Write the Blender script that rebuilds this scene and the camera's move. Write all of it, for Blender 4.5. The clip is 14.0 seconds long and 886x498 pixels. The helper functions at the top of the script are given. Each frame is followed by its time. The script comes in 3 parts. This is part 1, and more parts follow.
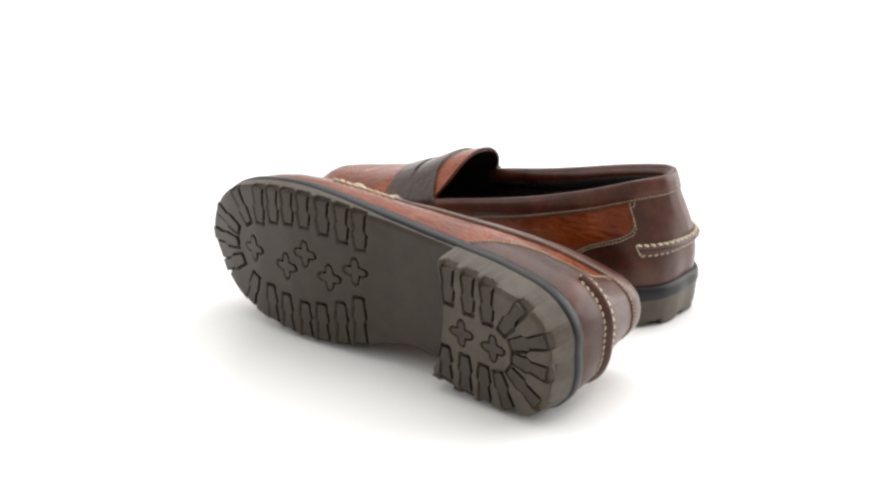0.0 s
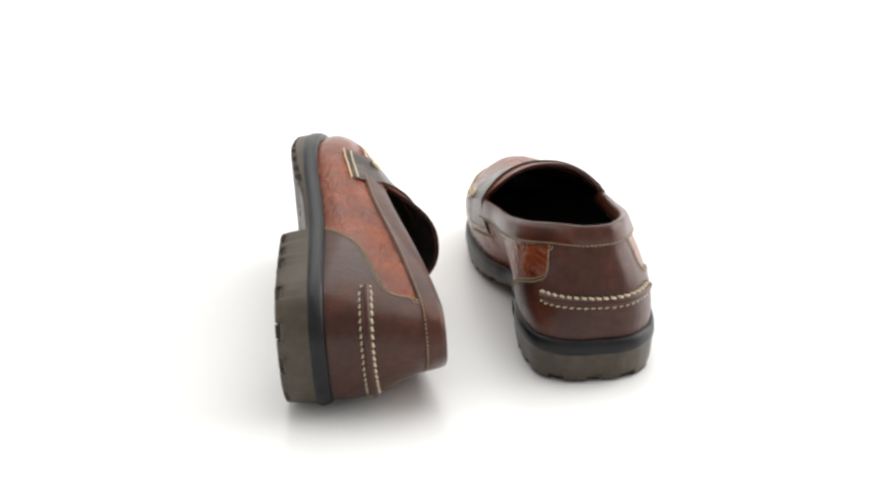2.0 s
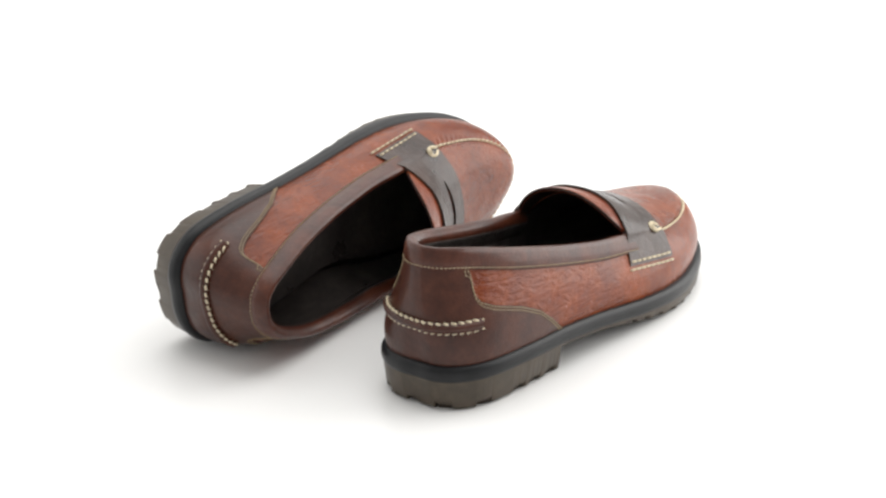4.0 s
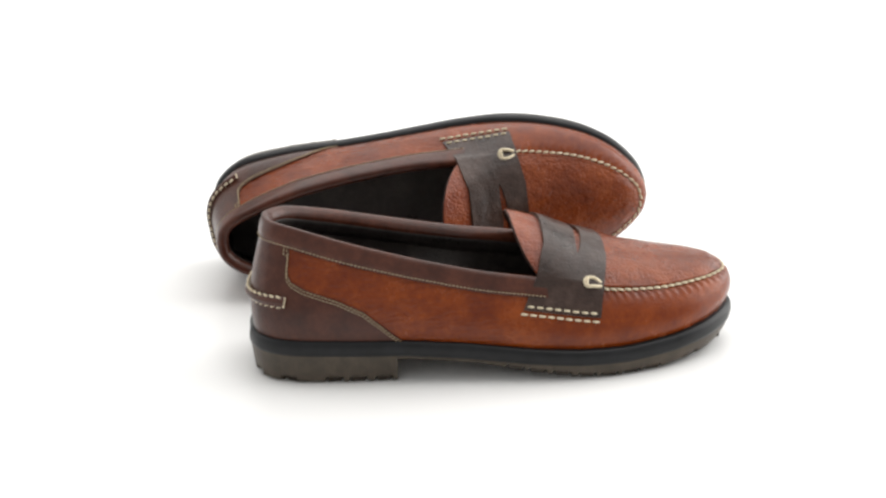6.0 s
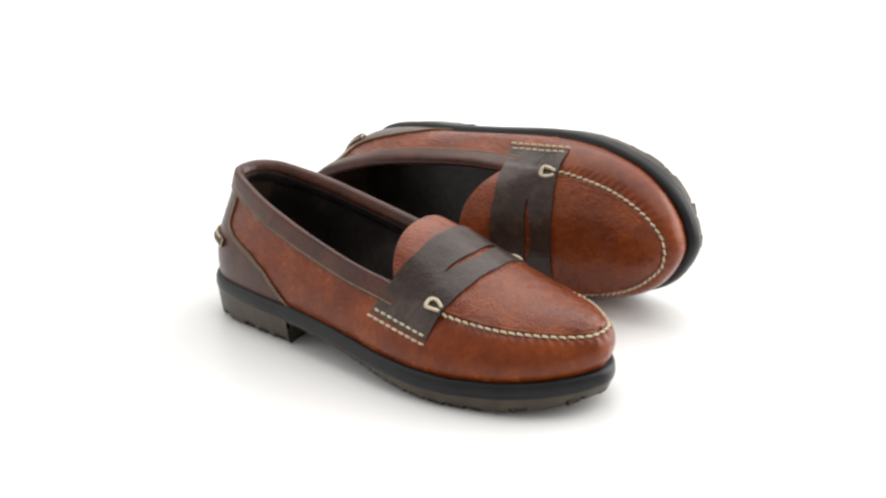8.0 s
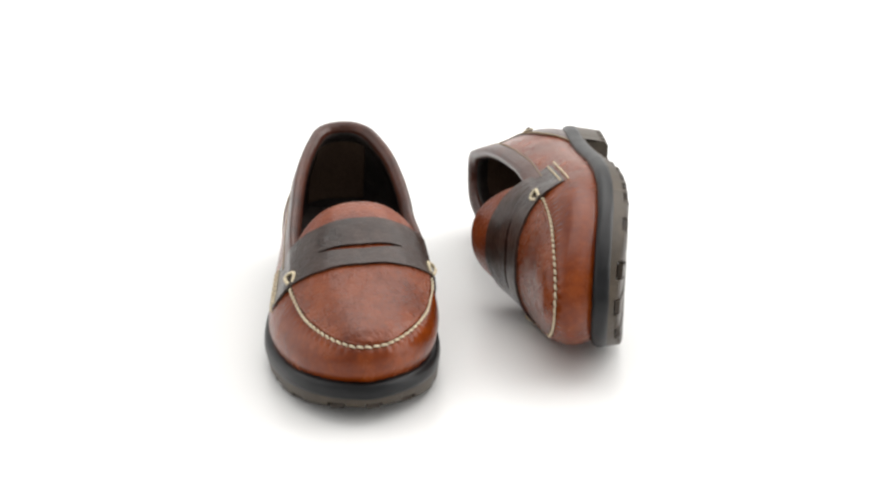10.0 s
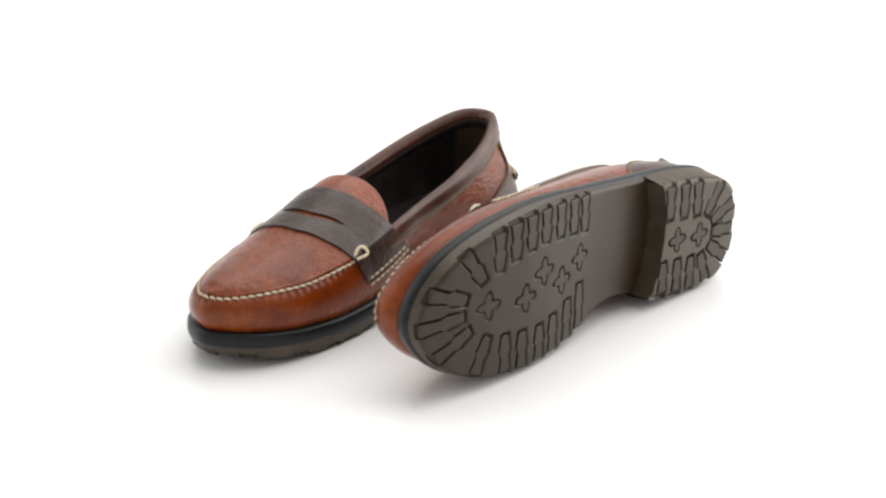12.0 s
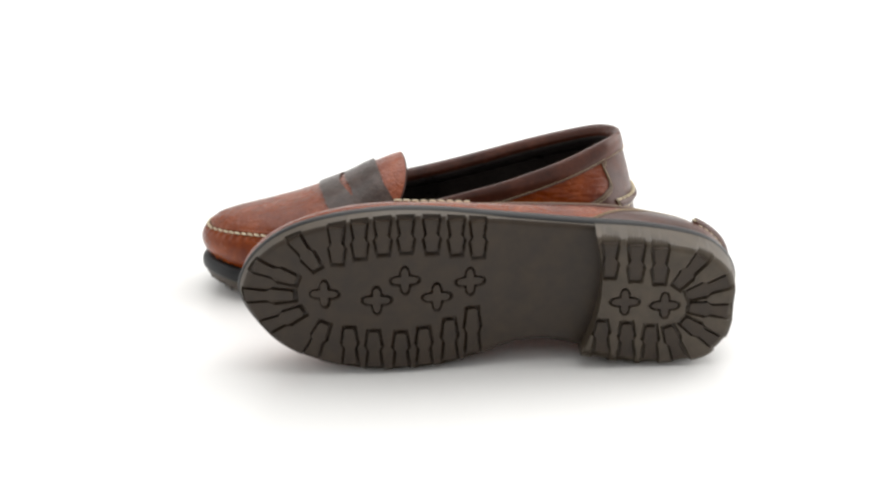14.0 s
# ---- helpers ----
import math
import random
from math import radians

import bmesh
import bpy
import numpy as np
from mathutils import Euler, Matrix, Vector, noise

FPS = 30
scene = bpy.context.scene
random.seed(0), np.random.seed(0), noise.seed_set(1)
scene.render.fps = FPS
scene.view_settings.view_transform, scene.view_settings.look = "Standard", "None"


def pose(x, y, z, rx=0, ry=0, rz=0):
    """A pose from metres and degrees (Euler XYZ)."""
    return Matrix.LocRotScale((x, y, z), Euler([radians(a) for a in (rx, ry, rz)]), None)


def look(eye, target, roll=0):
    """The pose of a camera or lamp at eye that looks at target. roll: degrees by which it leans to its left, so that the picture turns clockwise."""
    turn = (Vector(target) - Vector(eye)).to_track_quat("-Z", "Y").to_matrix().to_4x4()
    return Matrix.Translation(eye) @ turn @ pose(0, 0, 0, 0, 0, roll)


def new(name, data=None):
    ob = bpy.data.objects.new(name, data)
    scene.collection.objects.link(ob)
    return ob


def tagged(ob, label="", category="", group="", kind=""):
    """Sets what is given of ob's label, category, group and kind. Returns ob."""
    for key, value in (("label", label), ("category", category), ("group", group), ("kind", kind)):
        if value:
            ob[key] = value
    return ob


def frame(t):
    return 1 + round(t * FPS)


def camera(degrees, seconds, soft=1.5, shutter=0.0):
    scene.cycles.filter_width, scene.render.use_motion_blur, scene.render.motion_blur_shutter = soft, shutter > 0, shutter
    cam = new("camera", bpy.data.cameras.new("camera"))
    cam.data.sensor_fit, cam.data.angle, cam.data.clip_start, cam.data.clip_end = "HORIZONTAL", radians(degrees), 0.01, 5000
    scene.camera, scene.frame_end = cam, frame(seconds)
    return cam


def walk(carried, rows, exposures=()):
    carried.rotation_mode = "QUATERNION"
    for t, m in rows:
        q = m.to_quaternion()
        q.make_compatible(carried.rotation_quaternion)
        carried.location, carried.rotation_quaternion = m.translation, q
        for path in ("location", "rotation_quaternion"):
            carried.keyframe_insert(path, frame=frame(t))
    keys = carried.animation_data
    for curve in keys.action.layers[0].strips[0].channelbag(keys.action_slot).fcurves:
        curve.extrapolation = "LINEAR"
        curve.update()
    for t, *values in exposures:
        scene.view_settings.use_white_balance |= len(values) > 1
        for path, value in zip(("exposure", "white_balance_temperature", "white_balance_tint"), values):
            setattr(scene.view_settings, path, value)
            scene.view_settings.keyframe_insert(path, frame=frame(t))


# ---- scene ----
# ---- camera: stands still, a long lens looking down on the pair ----
cam = camera(29.00, 14.0, soft=2.5)
PITCH, ROLL = radians(20.804), radians(1.574)
VIEW = Vector((0, math.cos(PITCH), -math.sin(PITCH)))
LIFT = Vector((0, math.sin(PITCH), math.cos(PITCH)))
SIDE = Vector((1, 0, 0))
CAM_RIGHT = SIDE * math.cos(ROLL) - LIFT * math.sin(ROLL)
CAM_UP = SIDE * math.sin(ROLL) + LIFT * math.cos(ROLL)
CAM_EYE = Vector((-0.0081, -1.0609, 0.4447))
CAM_POSE = Matrix((CAM_RIGHT, CAM_UP, -VIEW)).transposed().to_4x4()
CAM_POSE.translation = CAM_EYE
walk(cam, [(0.0, CAM_POSE), (14.0, CAM_POSE)], exposures=[(0.0, 0.22), (0.4, 0.04), (14.0, 0.04)])

# ---- light: a white sweep in a dim room, one large soft box overhead and one on either side ----
world = bpy.data.worlds.new("studio_room")
world.use_nodes = True
world.node_tree.nodes["Background"].inputs[0].default_value = (1.0, 0.99, 0.97, 1)
world.node_tree.nodes["Background"].inputs[1].default_value = 0.57
scene.world = world


def soft_box(eye, target, width, depth, watts):
    lamp = bpy.data.lights.new("soft_box", "AREA")
    lamp.shape, lamp.size, lamp.size_y, lamp.energy, lamp.color = "RECTANGLE", width, depth, watts, (1.0, 0.989, 0.968)
    new("soft_box", lamp).matrix_world = look(eye, target)


soft_box((0.45, 0.95, 2.0), (0.30, 0.70, 0.0), 3.2, 3.0, 58.0)
soft_box((1.60, 0.40, 0.70), (0.0, 0.0, 0.05), 1.8, 1.3, 26.0)
soft_box((-1.60, 0.35, 0.70), (0.0, 0.0, 0.05), 1.8, 1.3, 6.0)


# ---- materials ----
def shader(name, rough=0.5, spec=0.5, metal=0.0):
    m = bpy.data.materials.new(name)
    m.use_nodes = True
    b = m.node_tree.nodes["Principled BSDF"]
    b.inputs["Roughness"].default_value = rough
    b.inputs["Specular IOR Level"].default_value = spec
    b.inputs["Metallic"].default_value = metal
    return m, m.node_tree.nodes, m.node_tree.links, b


def ramp(nodes, links, fac, stops):
    r = nodes.new("ShaderNodeValToRGB")
    while len(r.color_ramp.elements) < len(stops):
        r.color_ramp.elements.new(0.5)
    for e, (pos, col) in zip(r.color_ramp.elements, stops):
        e.position, e.color = pos, (*col, 1)
    links.new(fac, r.inputs[0])
    return r.outputs[0]


def stretched(nodes, links, scale):
    co = nodes.new("ShaderNodeTexCoord")
    mp = nodes.new("ShaderNodeMapping")
    mp.inputs["Scale"].default_value = scale
    links.new(co.outputs["Object"], mp.inputs[0])
    return mp.outputs[0]


def noise_tex(nodes, links, vec, scale, detail=4.0, rough=0.55):
    n = nodes.new("ShaderNodeTexNoise")
    n.inputs["Scale"].default_value, n.inputs["Detail"].default_value, n.inputs["Roughness"].default_value = scale, detail, rough
    links.new(vec, n.inputs["Vector"])
    return n.outputs["Fac"]


def math_node(nodes, links, op, a, b):
    n = nodes.new("ShaderNodeMath")
    n.operation = op
    for i, v in enumerate((a, b)):
        if isinstance(v, (int, float)):
            n.inputs[i].default_value = v
        else:
            links.new(v, n.inputs[i])
    return n.outputs[0]


def leather(name, dark, mid, light, rough=0.42, grain=420.0, grain_depth=0.25, crease=0.0, crease_scale=(60, 60, 190), coat=0.0, smooth_toe=False):
    """Finished leather: cloudy pull-up colour, pebble grain, and creases that run along the shoe."""
    m, nodes, links, b = shader(name, rough, 0.22)
    plain = stretched(nodes, links, (1, 1, 1))
    cloud = noise_tex(nodes, links, plain, 38.0, 5.0, 0.62)
    fine = noise_tex(nodes, links, plain, 260.0, 3.0)
    mix = math_node(nodes, links, "ADD", math_node(nodes, links, "MULTIPLY", cloud, 0.75), math_node(nodes, links, "MULTIPLY", fine, 0.25))
    links.new(ramp(nodes, links, mix, [(0.33, dark), (0.5, mid), (0.68, light)]), b.inputs["Base Color"])
    v = nodes.new("ShaderNodeTexVoronoi")
    v.feature = "DISTANCE_TO_EDGE"
    v.inputs["Scale"].default_value = grain
    links.new(plain, v.inputs["Vector"])
    pebble = math_node(nodes, links, "MINIMUM", math_node(nodes, links, "MULTIPLY", v.outputs["Distance"], 4.0), 1.0)
    height = math_node(nodes, links, "ADD", math_node(nodes, links, "MULTIPLY", pebble, 0.4), math_node(nodes, links, "MULTIPLY", fine, 0.6))
    rumple = noise_tex(nodes, links, plain, 95.0, 3.0, 0.5)
    height = math_node(nodes, links, "ADD", height, math_node(nodes, links, "MULTIPLY", rumple, 2.2))
    bump = nodes.new("ShaderNodeBump")
    bump.inputs["Strength"].default_value, bump.inputs["Distance"].default_value = grain_depth, 0.0006
    links.new(height, bump.inputs["Height"])
    last = bump
    if crease:
        w = nodes.new("ShaderNodeTexVoronoi")
        w.feature = "DISTANCE_TO_EDGE"
        w.inputs["Scale"].default_value = 1.0
        w.inputs["Randomness"].default_value = 1.0
        warp = stretched(nodes, links, crease_scale)
        add = nodes.new("ShaderNodeVectorMath")
        add.operation = "ADD"
        links.new(warp, add.inputs[0])
        links.new(math_node(nodes, links, "MULTIPLY", noise_tex(nodes, links, plain, 70.0), 1.8), add.inputs[1])
        links.new(add.outputs[0], w.inputs["Vector"])
        fold = math_node(nodes, links, "MINIMUM", math_node(nodes, links, "MULTIPLY", w.outputs["Distance"], 1.9), 1.0)
        b2 = nodes.new("ShaderNodeBump")
        b2.inputs["Distance"].default_value = 0.0012
        if smooth_toe:
            # worn creases lie behind the ball of the foot; the lasted toe is smooth
            xyz = nodes.new("ShaderNodeSeparateXYZ")
            links.new(plain, xyz.inputs[0])
            rear = nodes.new("ShaderNodeMapRange")
            rear.inputs["From Min"].default_value, rear.inputs["From Max"].default_value = 0.20, 0.14
            rear.inputs["To Min"].default_value, rear.inputs["To Max"].default_value = crease * 0.12, crease
            links.new(xyz.outputs[0], rear.inputs["Value"])
            links.new(rear.outputs[0], b2.inputs["Strength"])
        else:
            b2.inputs["Strength"].default_value = crease
        links.new(fold, b2.inputs["Height"])
        links.new(bump.outputs[0], b2.inputs["Normal"])
        last = b2
    links.new(last.outputs[0], b.inputs["Normal"])
    links.new(math_node(nodes, links, "ADD", rough - 0.14, math_node(nodes, links, "MULTIPLY", cloud, 0.28)), b.inputs["Roughness"])
    b.inputs["Coat Weight"].default_value, b.inputs["Coat Roughness"].default_value = coat, 0.2
    return m


def rubber(name, dark, light, rough, scale=90.0, spec=0.40):
    m, nodes, links, b = shader(name, rough, spec)
    plain = stretched(nodes, links, (1, 1, 1))
    n = noise_tex(nodes, links, plain, scale, 5.0, 0.6)
    f = noise_tex(nodes, links, plain, 1400.0, 2.0)
    links.new(ramp(nodes, links, n, [(0.35, dark), (0.68, light)]), b.inputs["Base Color"])
    links.new(math_node(nodes, links, "ADD", rough - 0.1, math_node(nodes, links, "MULTIPLY", n, 0.2)), b.inputs["Roughness"])
    bump = nodes.new("ShaderNodeBump")
    bump.inputs["Strength"].default_value, bump.inputs["Distance"].default_value = 0.2, 0.0003
    links.new(f, bump.inputs["Height"])
    links.new(bump.outputs[0], b.inputs["Normal"])
    return m


def cloth(name, dark, light, rough=0.85):
    m, nodes, links, b = shader(name, rough, 0.2)
    plain = stretched(nodes, links, (1, 1, 1))
    n = noise_tex(nodes, links, plain, 700.0, 3.0)
    links.new(ramp(nodes, links, n, [(0.3, dark), (0.7, light)]), b.inputs["Base Color"])
    bump = nodes.new("ShaderNodeBump")
    bump.inputs["Strength"].default_value, bump.inputs["Distance"].default_value = 0.35, 0.0003
    links.new(n, bump.inputs["Height"])
    links.new(bump.outputs[0], b.inputs["Normal"])
    return m


TAN_SIDE = leather("creased_tan_leather", (0.104, 0.0152, 0.0014), (0.170, 0.0288, 0.0019), (0.262, 0.052, 0.0042), 0.25, 520, 0.32, 0.55, (64, 105, 250), coat=0.20, smooth_toe=True)
TAN_GRAIN = leather("pebbled_tan_leather", (0.115, 0.019, 0.0045), (0.185, 0.034, 0.0075), (0.27, 0.060, 0.014), 0.34, 300, 1.0, 0.0, coat=0.45)
BROWN = leather("dark_brown_leather", (0.029, 0.0076, 0.0038), (0.053, 0.0145, 0.0074), (0.086, 0.026, 0.013), 0.36, 480, 0.32, 0.0, coat=0.3)
TAN_PLUG = leather("smooth_tan_leather", (0.108, 0.0178, 0.0026), (0.176, 0.0325, 0.0042), (0.265, 0.058, 0.009), 0.27, 340, 0.90, 0.55, (38, 62, 60), coat=0.30)
COLLAR = leather("red_brown_leather", (0.034, 0.0086, 0.0042), (0.064, 0.0172, 0.0086), (0.112, 0.033, 0.0160), 0.34, 480, 0.32, 0.0, coat=0.35)
STRAP = leather("strap_leather", (0.019, 0.0098, 0.0070), (0.038, 0.0205, 0.0152), (0.080, 0.049, 0.039), 0.31, 420, 0.5, 0.28, (90, 50, 90), coat=0.35)
EDGE = leather("raw_leather_edge", (0.016, 0.007, 0.005), (0.026, 0.011, 0.008), (0.04, 0.016, 0.012), 0.6, 600, 0.3)
LINING = leather("black_lining", (0.019, 0.016, 0.015), (0.032, 0.027, 0.025), (0.055, 0.046, 0.042), 0.32, 500, 0.4)
GRIP = cloth("heel_grip_suede", (0.055, 0.033, 0.022), (0.090, 0.055, 0.037))
SOLE = rubber("tread_rubber", (0.022, 0.0128, 0.0064), (0.037, 0.0228, 0.0120), 0.42)
SOLE_EDGE = rubber("sole_edge_rubber", (0.046, 0.034, 0.0225), (0.078, 0.059, 0.040), 0.42)
RAND = rubber("black_welt_rubber", (0.0060, 0.0063, 0.0072), (0.0115, 0.0120, 0.0136), 0.36, spec=0.28)
THREAD = cloth("cream_thread", (0.50, 0.42, 0.28), (0.76, 0.67, 0.50))
FINE_THREAD = cloth("tan_thread", (0.26, 0.20, 0.12), (0.44, 0.35, 0.23))

WHITE, wn, wl, wb = shader("white_sweep", 0.24, 0.42)
wl.new(ramp(wn, wl, noise_tex(wn, wl, stretched(wn, wl, (1, 1, 1)), 3.0), [(0.3, (0.90, 0.90, 0.895)), (0.7, (0.92, 0.92, 0.915))]), wb.inputs["Base Color"])


# ---- the white sweep that the shoes stand on ----
def sweep():
    half, prof = 4.0, [(-4.0, 0.0), (2.2, 0.0)]
    prof += [(2.2 + 1.2 * math.sin(a), 1.2 - 1.2 * math.cos(a)) for a in np.linspace(0.1, math.pi / 2, 14)] + [(3.4, 4.0)]
    vs = [(x, y, z) for y, z in prof for x in (-half, half)]
    fs = [(2 * i, 2 * i + 1, 2 * i + 3, 2 * i + 2) for i in range(len(prof) - 1)]
    me = bpy.data.meshes.new("floor")
    me.from_pydata(vs, [], fs)
    me.polygons.foreach_set("use_smooth", [True] * len(fs))
    me.materials.append(WHITE)
    return tagged(new("floor", me), "seamless glossy white studio floor sweeping up behind", "floor", kind="structure")


sweep()


# ---- the form of the shoe: heel at x = 0, toe at x = 0.30, y outwards, z up ----
def spline(points, count, closed=False):
    """Catmull-Rom curve through the points, at even steps along its length."""
    q = np.array(points, float)
    ext = np.vstack([q[-1], q, q[0], q[1]]) if closed else np.vstack([2 * q[0] - q[1], q, 2 * q[-1] - q[-2]])
    out = []
    for i in range(1, len(ext) - 2):
        t = np.linspace(0, 1, 40, endpoint=False)[:, None]
        a, b, c, d = ext[i - 1 : i + 3]
        out.append(0.5 * (2 * b + (c - a) * t + (2 * a - 5 * b + 4 * c - d) * t**2 + (3 * b - a - 3 * c + d) * t**3))
    out = np.vstack(out + [ext[1][None] if closed else ext[-2][None]])
    return even(out, count)


def even(line, count):
    s = np.r_[0, np.cumsum(np.linalg.norm(np.diff(line, axis=0), axis=1))]
    u = np.linspace(0, s[-1], count)
    return np.stack([np.interp(u, s, line[:, k]) for k in range(line.shape[1])], 1)


# outline of the outsole seen from below, outer side then inner side
OUTER = [(0.0042, 0.001), (0.0040, 0.0145), (0.0105, 0.0275), (0.0265, 0.0385), (0.0580, 0.0455), (0.0900, 0.0490), (0.1225, 0.0528),
         (0.1520, 0.0566), (0.1810, 0.0600), (0.2085, 0.0612), (0.2355, 0.0590), (0.2620, 0.0532), (0.2815, 0.0440), (0.2955, 0.0312), (0.3024, 0.0190), (0.3043, 0.0075)]
INNER = [(0.0050, -0.0130), (0.0110, -0.0270), (0.0270, -0.0385), (0.0600, -0.0405), (0.0930, -0.0338), (0.1210, -0.0275), (0.1410, -0.0288),
         (0.1590, -0.0342), (0.1815, -0.0393), (0.2105, -0.0412), (0.2395, -0.0392), (0.2675, -0.0322), (0.2868, -0.0208), (0.2990, -0.0060)]
RING = spline(OUTER + INNER[::-1], 2400, closed=True)
RING = np.roll(RING[:-1], -int(np.argmin(RING[:-1, 0])), axis=0)
TIP = int(np.argmax(RING[:, 0]))
NG = 240
SIDE_OUT = even(RING[: TIP + 1], NG + 1)
SIDE_IN = even(np.vstack([RING[TIP:], RING[:1]]), NG + 1)[::-1]

# the line where side leather ends: topline of the collar, then the seam round the toe
TOP_OUT = [(0.0168, 0.0, 0.0962), (0.0187, 0.0085, 0.0960), (0.0250, 0.0150, 0.0953), (0.0350, 0.0197, 0.0933), (0.0565, 0.0265, 0.0877), (0.0840, 0.0318, 0.0805), (0.1090, 0.0352, 0.0740),
           (0.1420, 0.0390, 0.0665), (0.1710, 0.0405, 0.0615), (0.2065, 0.0425, 0.0550), (0.2270, 0.0420, 0.0510), (0.2540, 0.0380, 0.0480),
           (0.2785, 0.0295, 0.0474), (0.2935, 0.0182, 0.0470), (0.2970, 0.0080, 0.0468)]
TOP_IN = [(0.0168, 0.0, 0.0962), (0.0187, -0.0085, 0.0960), (0.0250, -0.0157, 0.0953), (0.0350, -0.0212, 0.0933), (0.0580, -0.0280, 0.0868), (0.0840, -0.0312, 0.0800), (0.1090, -0.0328, 0.0740),
          (0.1420, -0.0332, 0.0675), (0.1690, -0.0355, 0.0630), (0.2055, -0.0370, 0.0555), (0.2270, -0.0350, 0.0515), (0.2540, -0.0285, 0.0480),
          (0.2785, -0.0165, 0.0474), (0.2938, -0.0025, 0.0470), (0.2970, 0.0080, 0.0468)]


def welt_top(x):
    return np.interp(x, [0, 0.05, 0.095, 0.13, 0.17, 0.20, 0.23, 0.26, 0.285, 0.303], [0.0285, 0.0285, 0.0275, 0.0250, 0.0208, 0.0190, 0.0187, 0.0204, 0.0232, 0.0254])


SOLE_X = np.linspace(0.02, 0.36, 681)
_bell = np.exp(-(np.linspace(-2.5, 2.5, 41) ** 2))
SOLE_Z = np.convolve(np.pad(np.interp(SOLE_X, [0.08, 0.10, 0.14, 0.17, 0.20, 0.22, 0.25, 0.28, 0.303], [0.0148, 0.0148, 0.0112, 0.0054, 0.0014, 0.0, 0.0008, 0.0043, 0.0094]), 20, mode="edge"), _bell / _bell.sum(), "valid")


def sole_under(x):
    return np.interp(x, SOLE_X, SOLE_Z)


def outward(loop):
    d = np.gradient(loop, axis=0)[:, :2]
    n = np.stack([d[:, 1], -d[:, 0]], 1)
    return n / np.linalg.norm(n, axis=1)[:, None]


# closed loops over 2 * NG columns: outer side from heel to toe, inner side back to the heel
def closed_loop(a, b):
    return np.vstack([a[:-1], b[::-1][:-1]])


LOOP = closed_loop(SIDE_OUT, SIDE_IN)
LOOP_N = -outward(np.vstack([LOOP[-2:], LOOP, LOOP[:2]]))[2:-2]
if np.dot(LOOP_N[NG], (1, 0)) < 0:
    LOOP_N = -LOOP_N
TOPLINE = closed_loop(spline(TOP_OUT, NG + 1), spline(TOP_IN, NG + 1))
NV = 41


def wall_table():
    x = LOOP[:, 0]
    inset = np.interp(x, [0, 0.05, 0.12, 0.2, 0.303], [0.0040, 0.0035, 0.0035, 0.0045, 0.0050])[:, None]
    foot = np.column_stack([LOOP - LOOP_N * inset, welt_top(x) - 0.001])
    n3 = np.column_stack([LOOP_N, np.zeros(len(LOOP))])
    h = (TOPLINE[:, 2] - foot[:, 2])[:, None]
    up = np.array([0, 0, 1.0])
    b1 = np.interp(x, [0, 0.04, 0.10, 0.16, 0.20, 0.24, 0.30], [0.0050, 0.0055, 0.0075, 0.0080, 0.0072, 0.0082, 0.0075])[:, None]
    b2 = np.interp(x, [0, 0.04, 0.10, 0.16, 0.20, 0.24, 0.30], [0.0055, 0.0050, 0.0062, 0.0042, 0.0015, 0.0070, 0.0085])[:, None]
    d2 = np.interp(x, [0, 0.04, 0.10, 0.16, 0.22, 0.30], [0.38, 0.38, 0.35, 0.32, 0.10, 0.06])[:, None]
    p1 = foot + n3 * b1 + up * h * 0.42
    p2 = TOPLINE + n3 * b2 - up * h * d2
    v = np.linspace(0, 1, NV)[None, :, None]
    f, a, b, t = (q[:, None, :] for q in (foot, p1, p2, TOPLINE))
    return f * (1 - v) ** 3 + 3 * a * v * (1 - v) ** 2 + 3 * b * v**2 * (1 - v) + t * v**3


WALL = wall_table()
# gathered pleats below the toe seam
_front = np.clip((WALL[:, -1, 0] - 0.205) / 0.02, 0, 1)
_arc = np.cumsum(np.linalg.norm(np.diff(TOPLINE, axis=0, append=TOPLINE[:1]), axis=1))
_pleat = np.sin(2 * np.pi * _arc / 0.0050)[:, None] * np.exp(-(((np.linspace(0, 1, NV) - 0.86) / 0.13) ** 2))[None, :] * _front[:, None]
WALL[:, :, :2] += LOOP_N[:, None, :] * (_pleat * 0.0010)[:, :, None]


def wall_normals():
    dg = np.roll(WALL, -1, 0) - np.roll(WALL, 1, 0)
    dv = np.gradient(WALL, axis=1)
    n = np.cross(dg, dv)
    n /= np.linalg.norm(n, axis=2)[:, :, None] + 1e-12
    return n if np.sum(n[:, NV // 2, :2] * LOOP_N) > 0 else -n


WALL_N = wall_normals()


def sample(table, g, v):
    g, v = np.broadcast_arrays(np.asarray(g, float) % (2 * NG), np.clip(v, 0, 1) * (NV - 1))
    i, j = np.floor(g).astype(int) % (2 * NG), np.minimum(np.floor(v).astype(int), NV - 2)
    a, b = (g - np.floor(g))[..., None], (v - j)[..., None]
    k = (i + 1) % (2 * NG)
    return (table[i, j] * (1 - b) + table[i, j + 1] * b) * (1 - a) + (table[k, j] * (1 - b) + table[k, j + 1] * b) * a


def on_wall(g, v):
    n = sample(WALL_N, g, v)
    return sample(WALL, g, v), n / np.linalg.norm(n, axis=-1)[..., None]


def column(x, inner=False, v=0.6):
    """The wall's column at a place along the shoe; columns of the inner side come out negative."""
    j = int(v * (NV - 1))
    xs = WALL[: NG + 1, j, 0] if not inner else np.r_[WALL[0, j, 0], WALL[:NG - 1:-1, j, 0]]
    g = np.interp(x, np.maximum.accumulate(xs), np.arange(len(xs)))
    return -g if inner else g


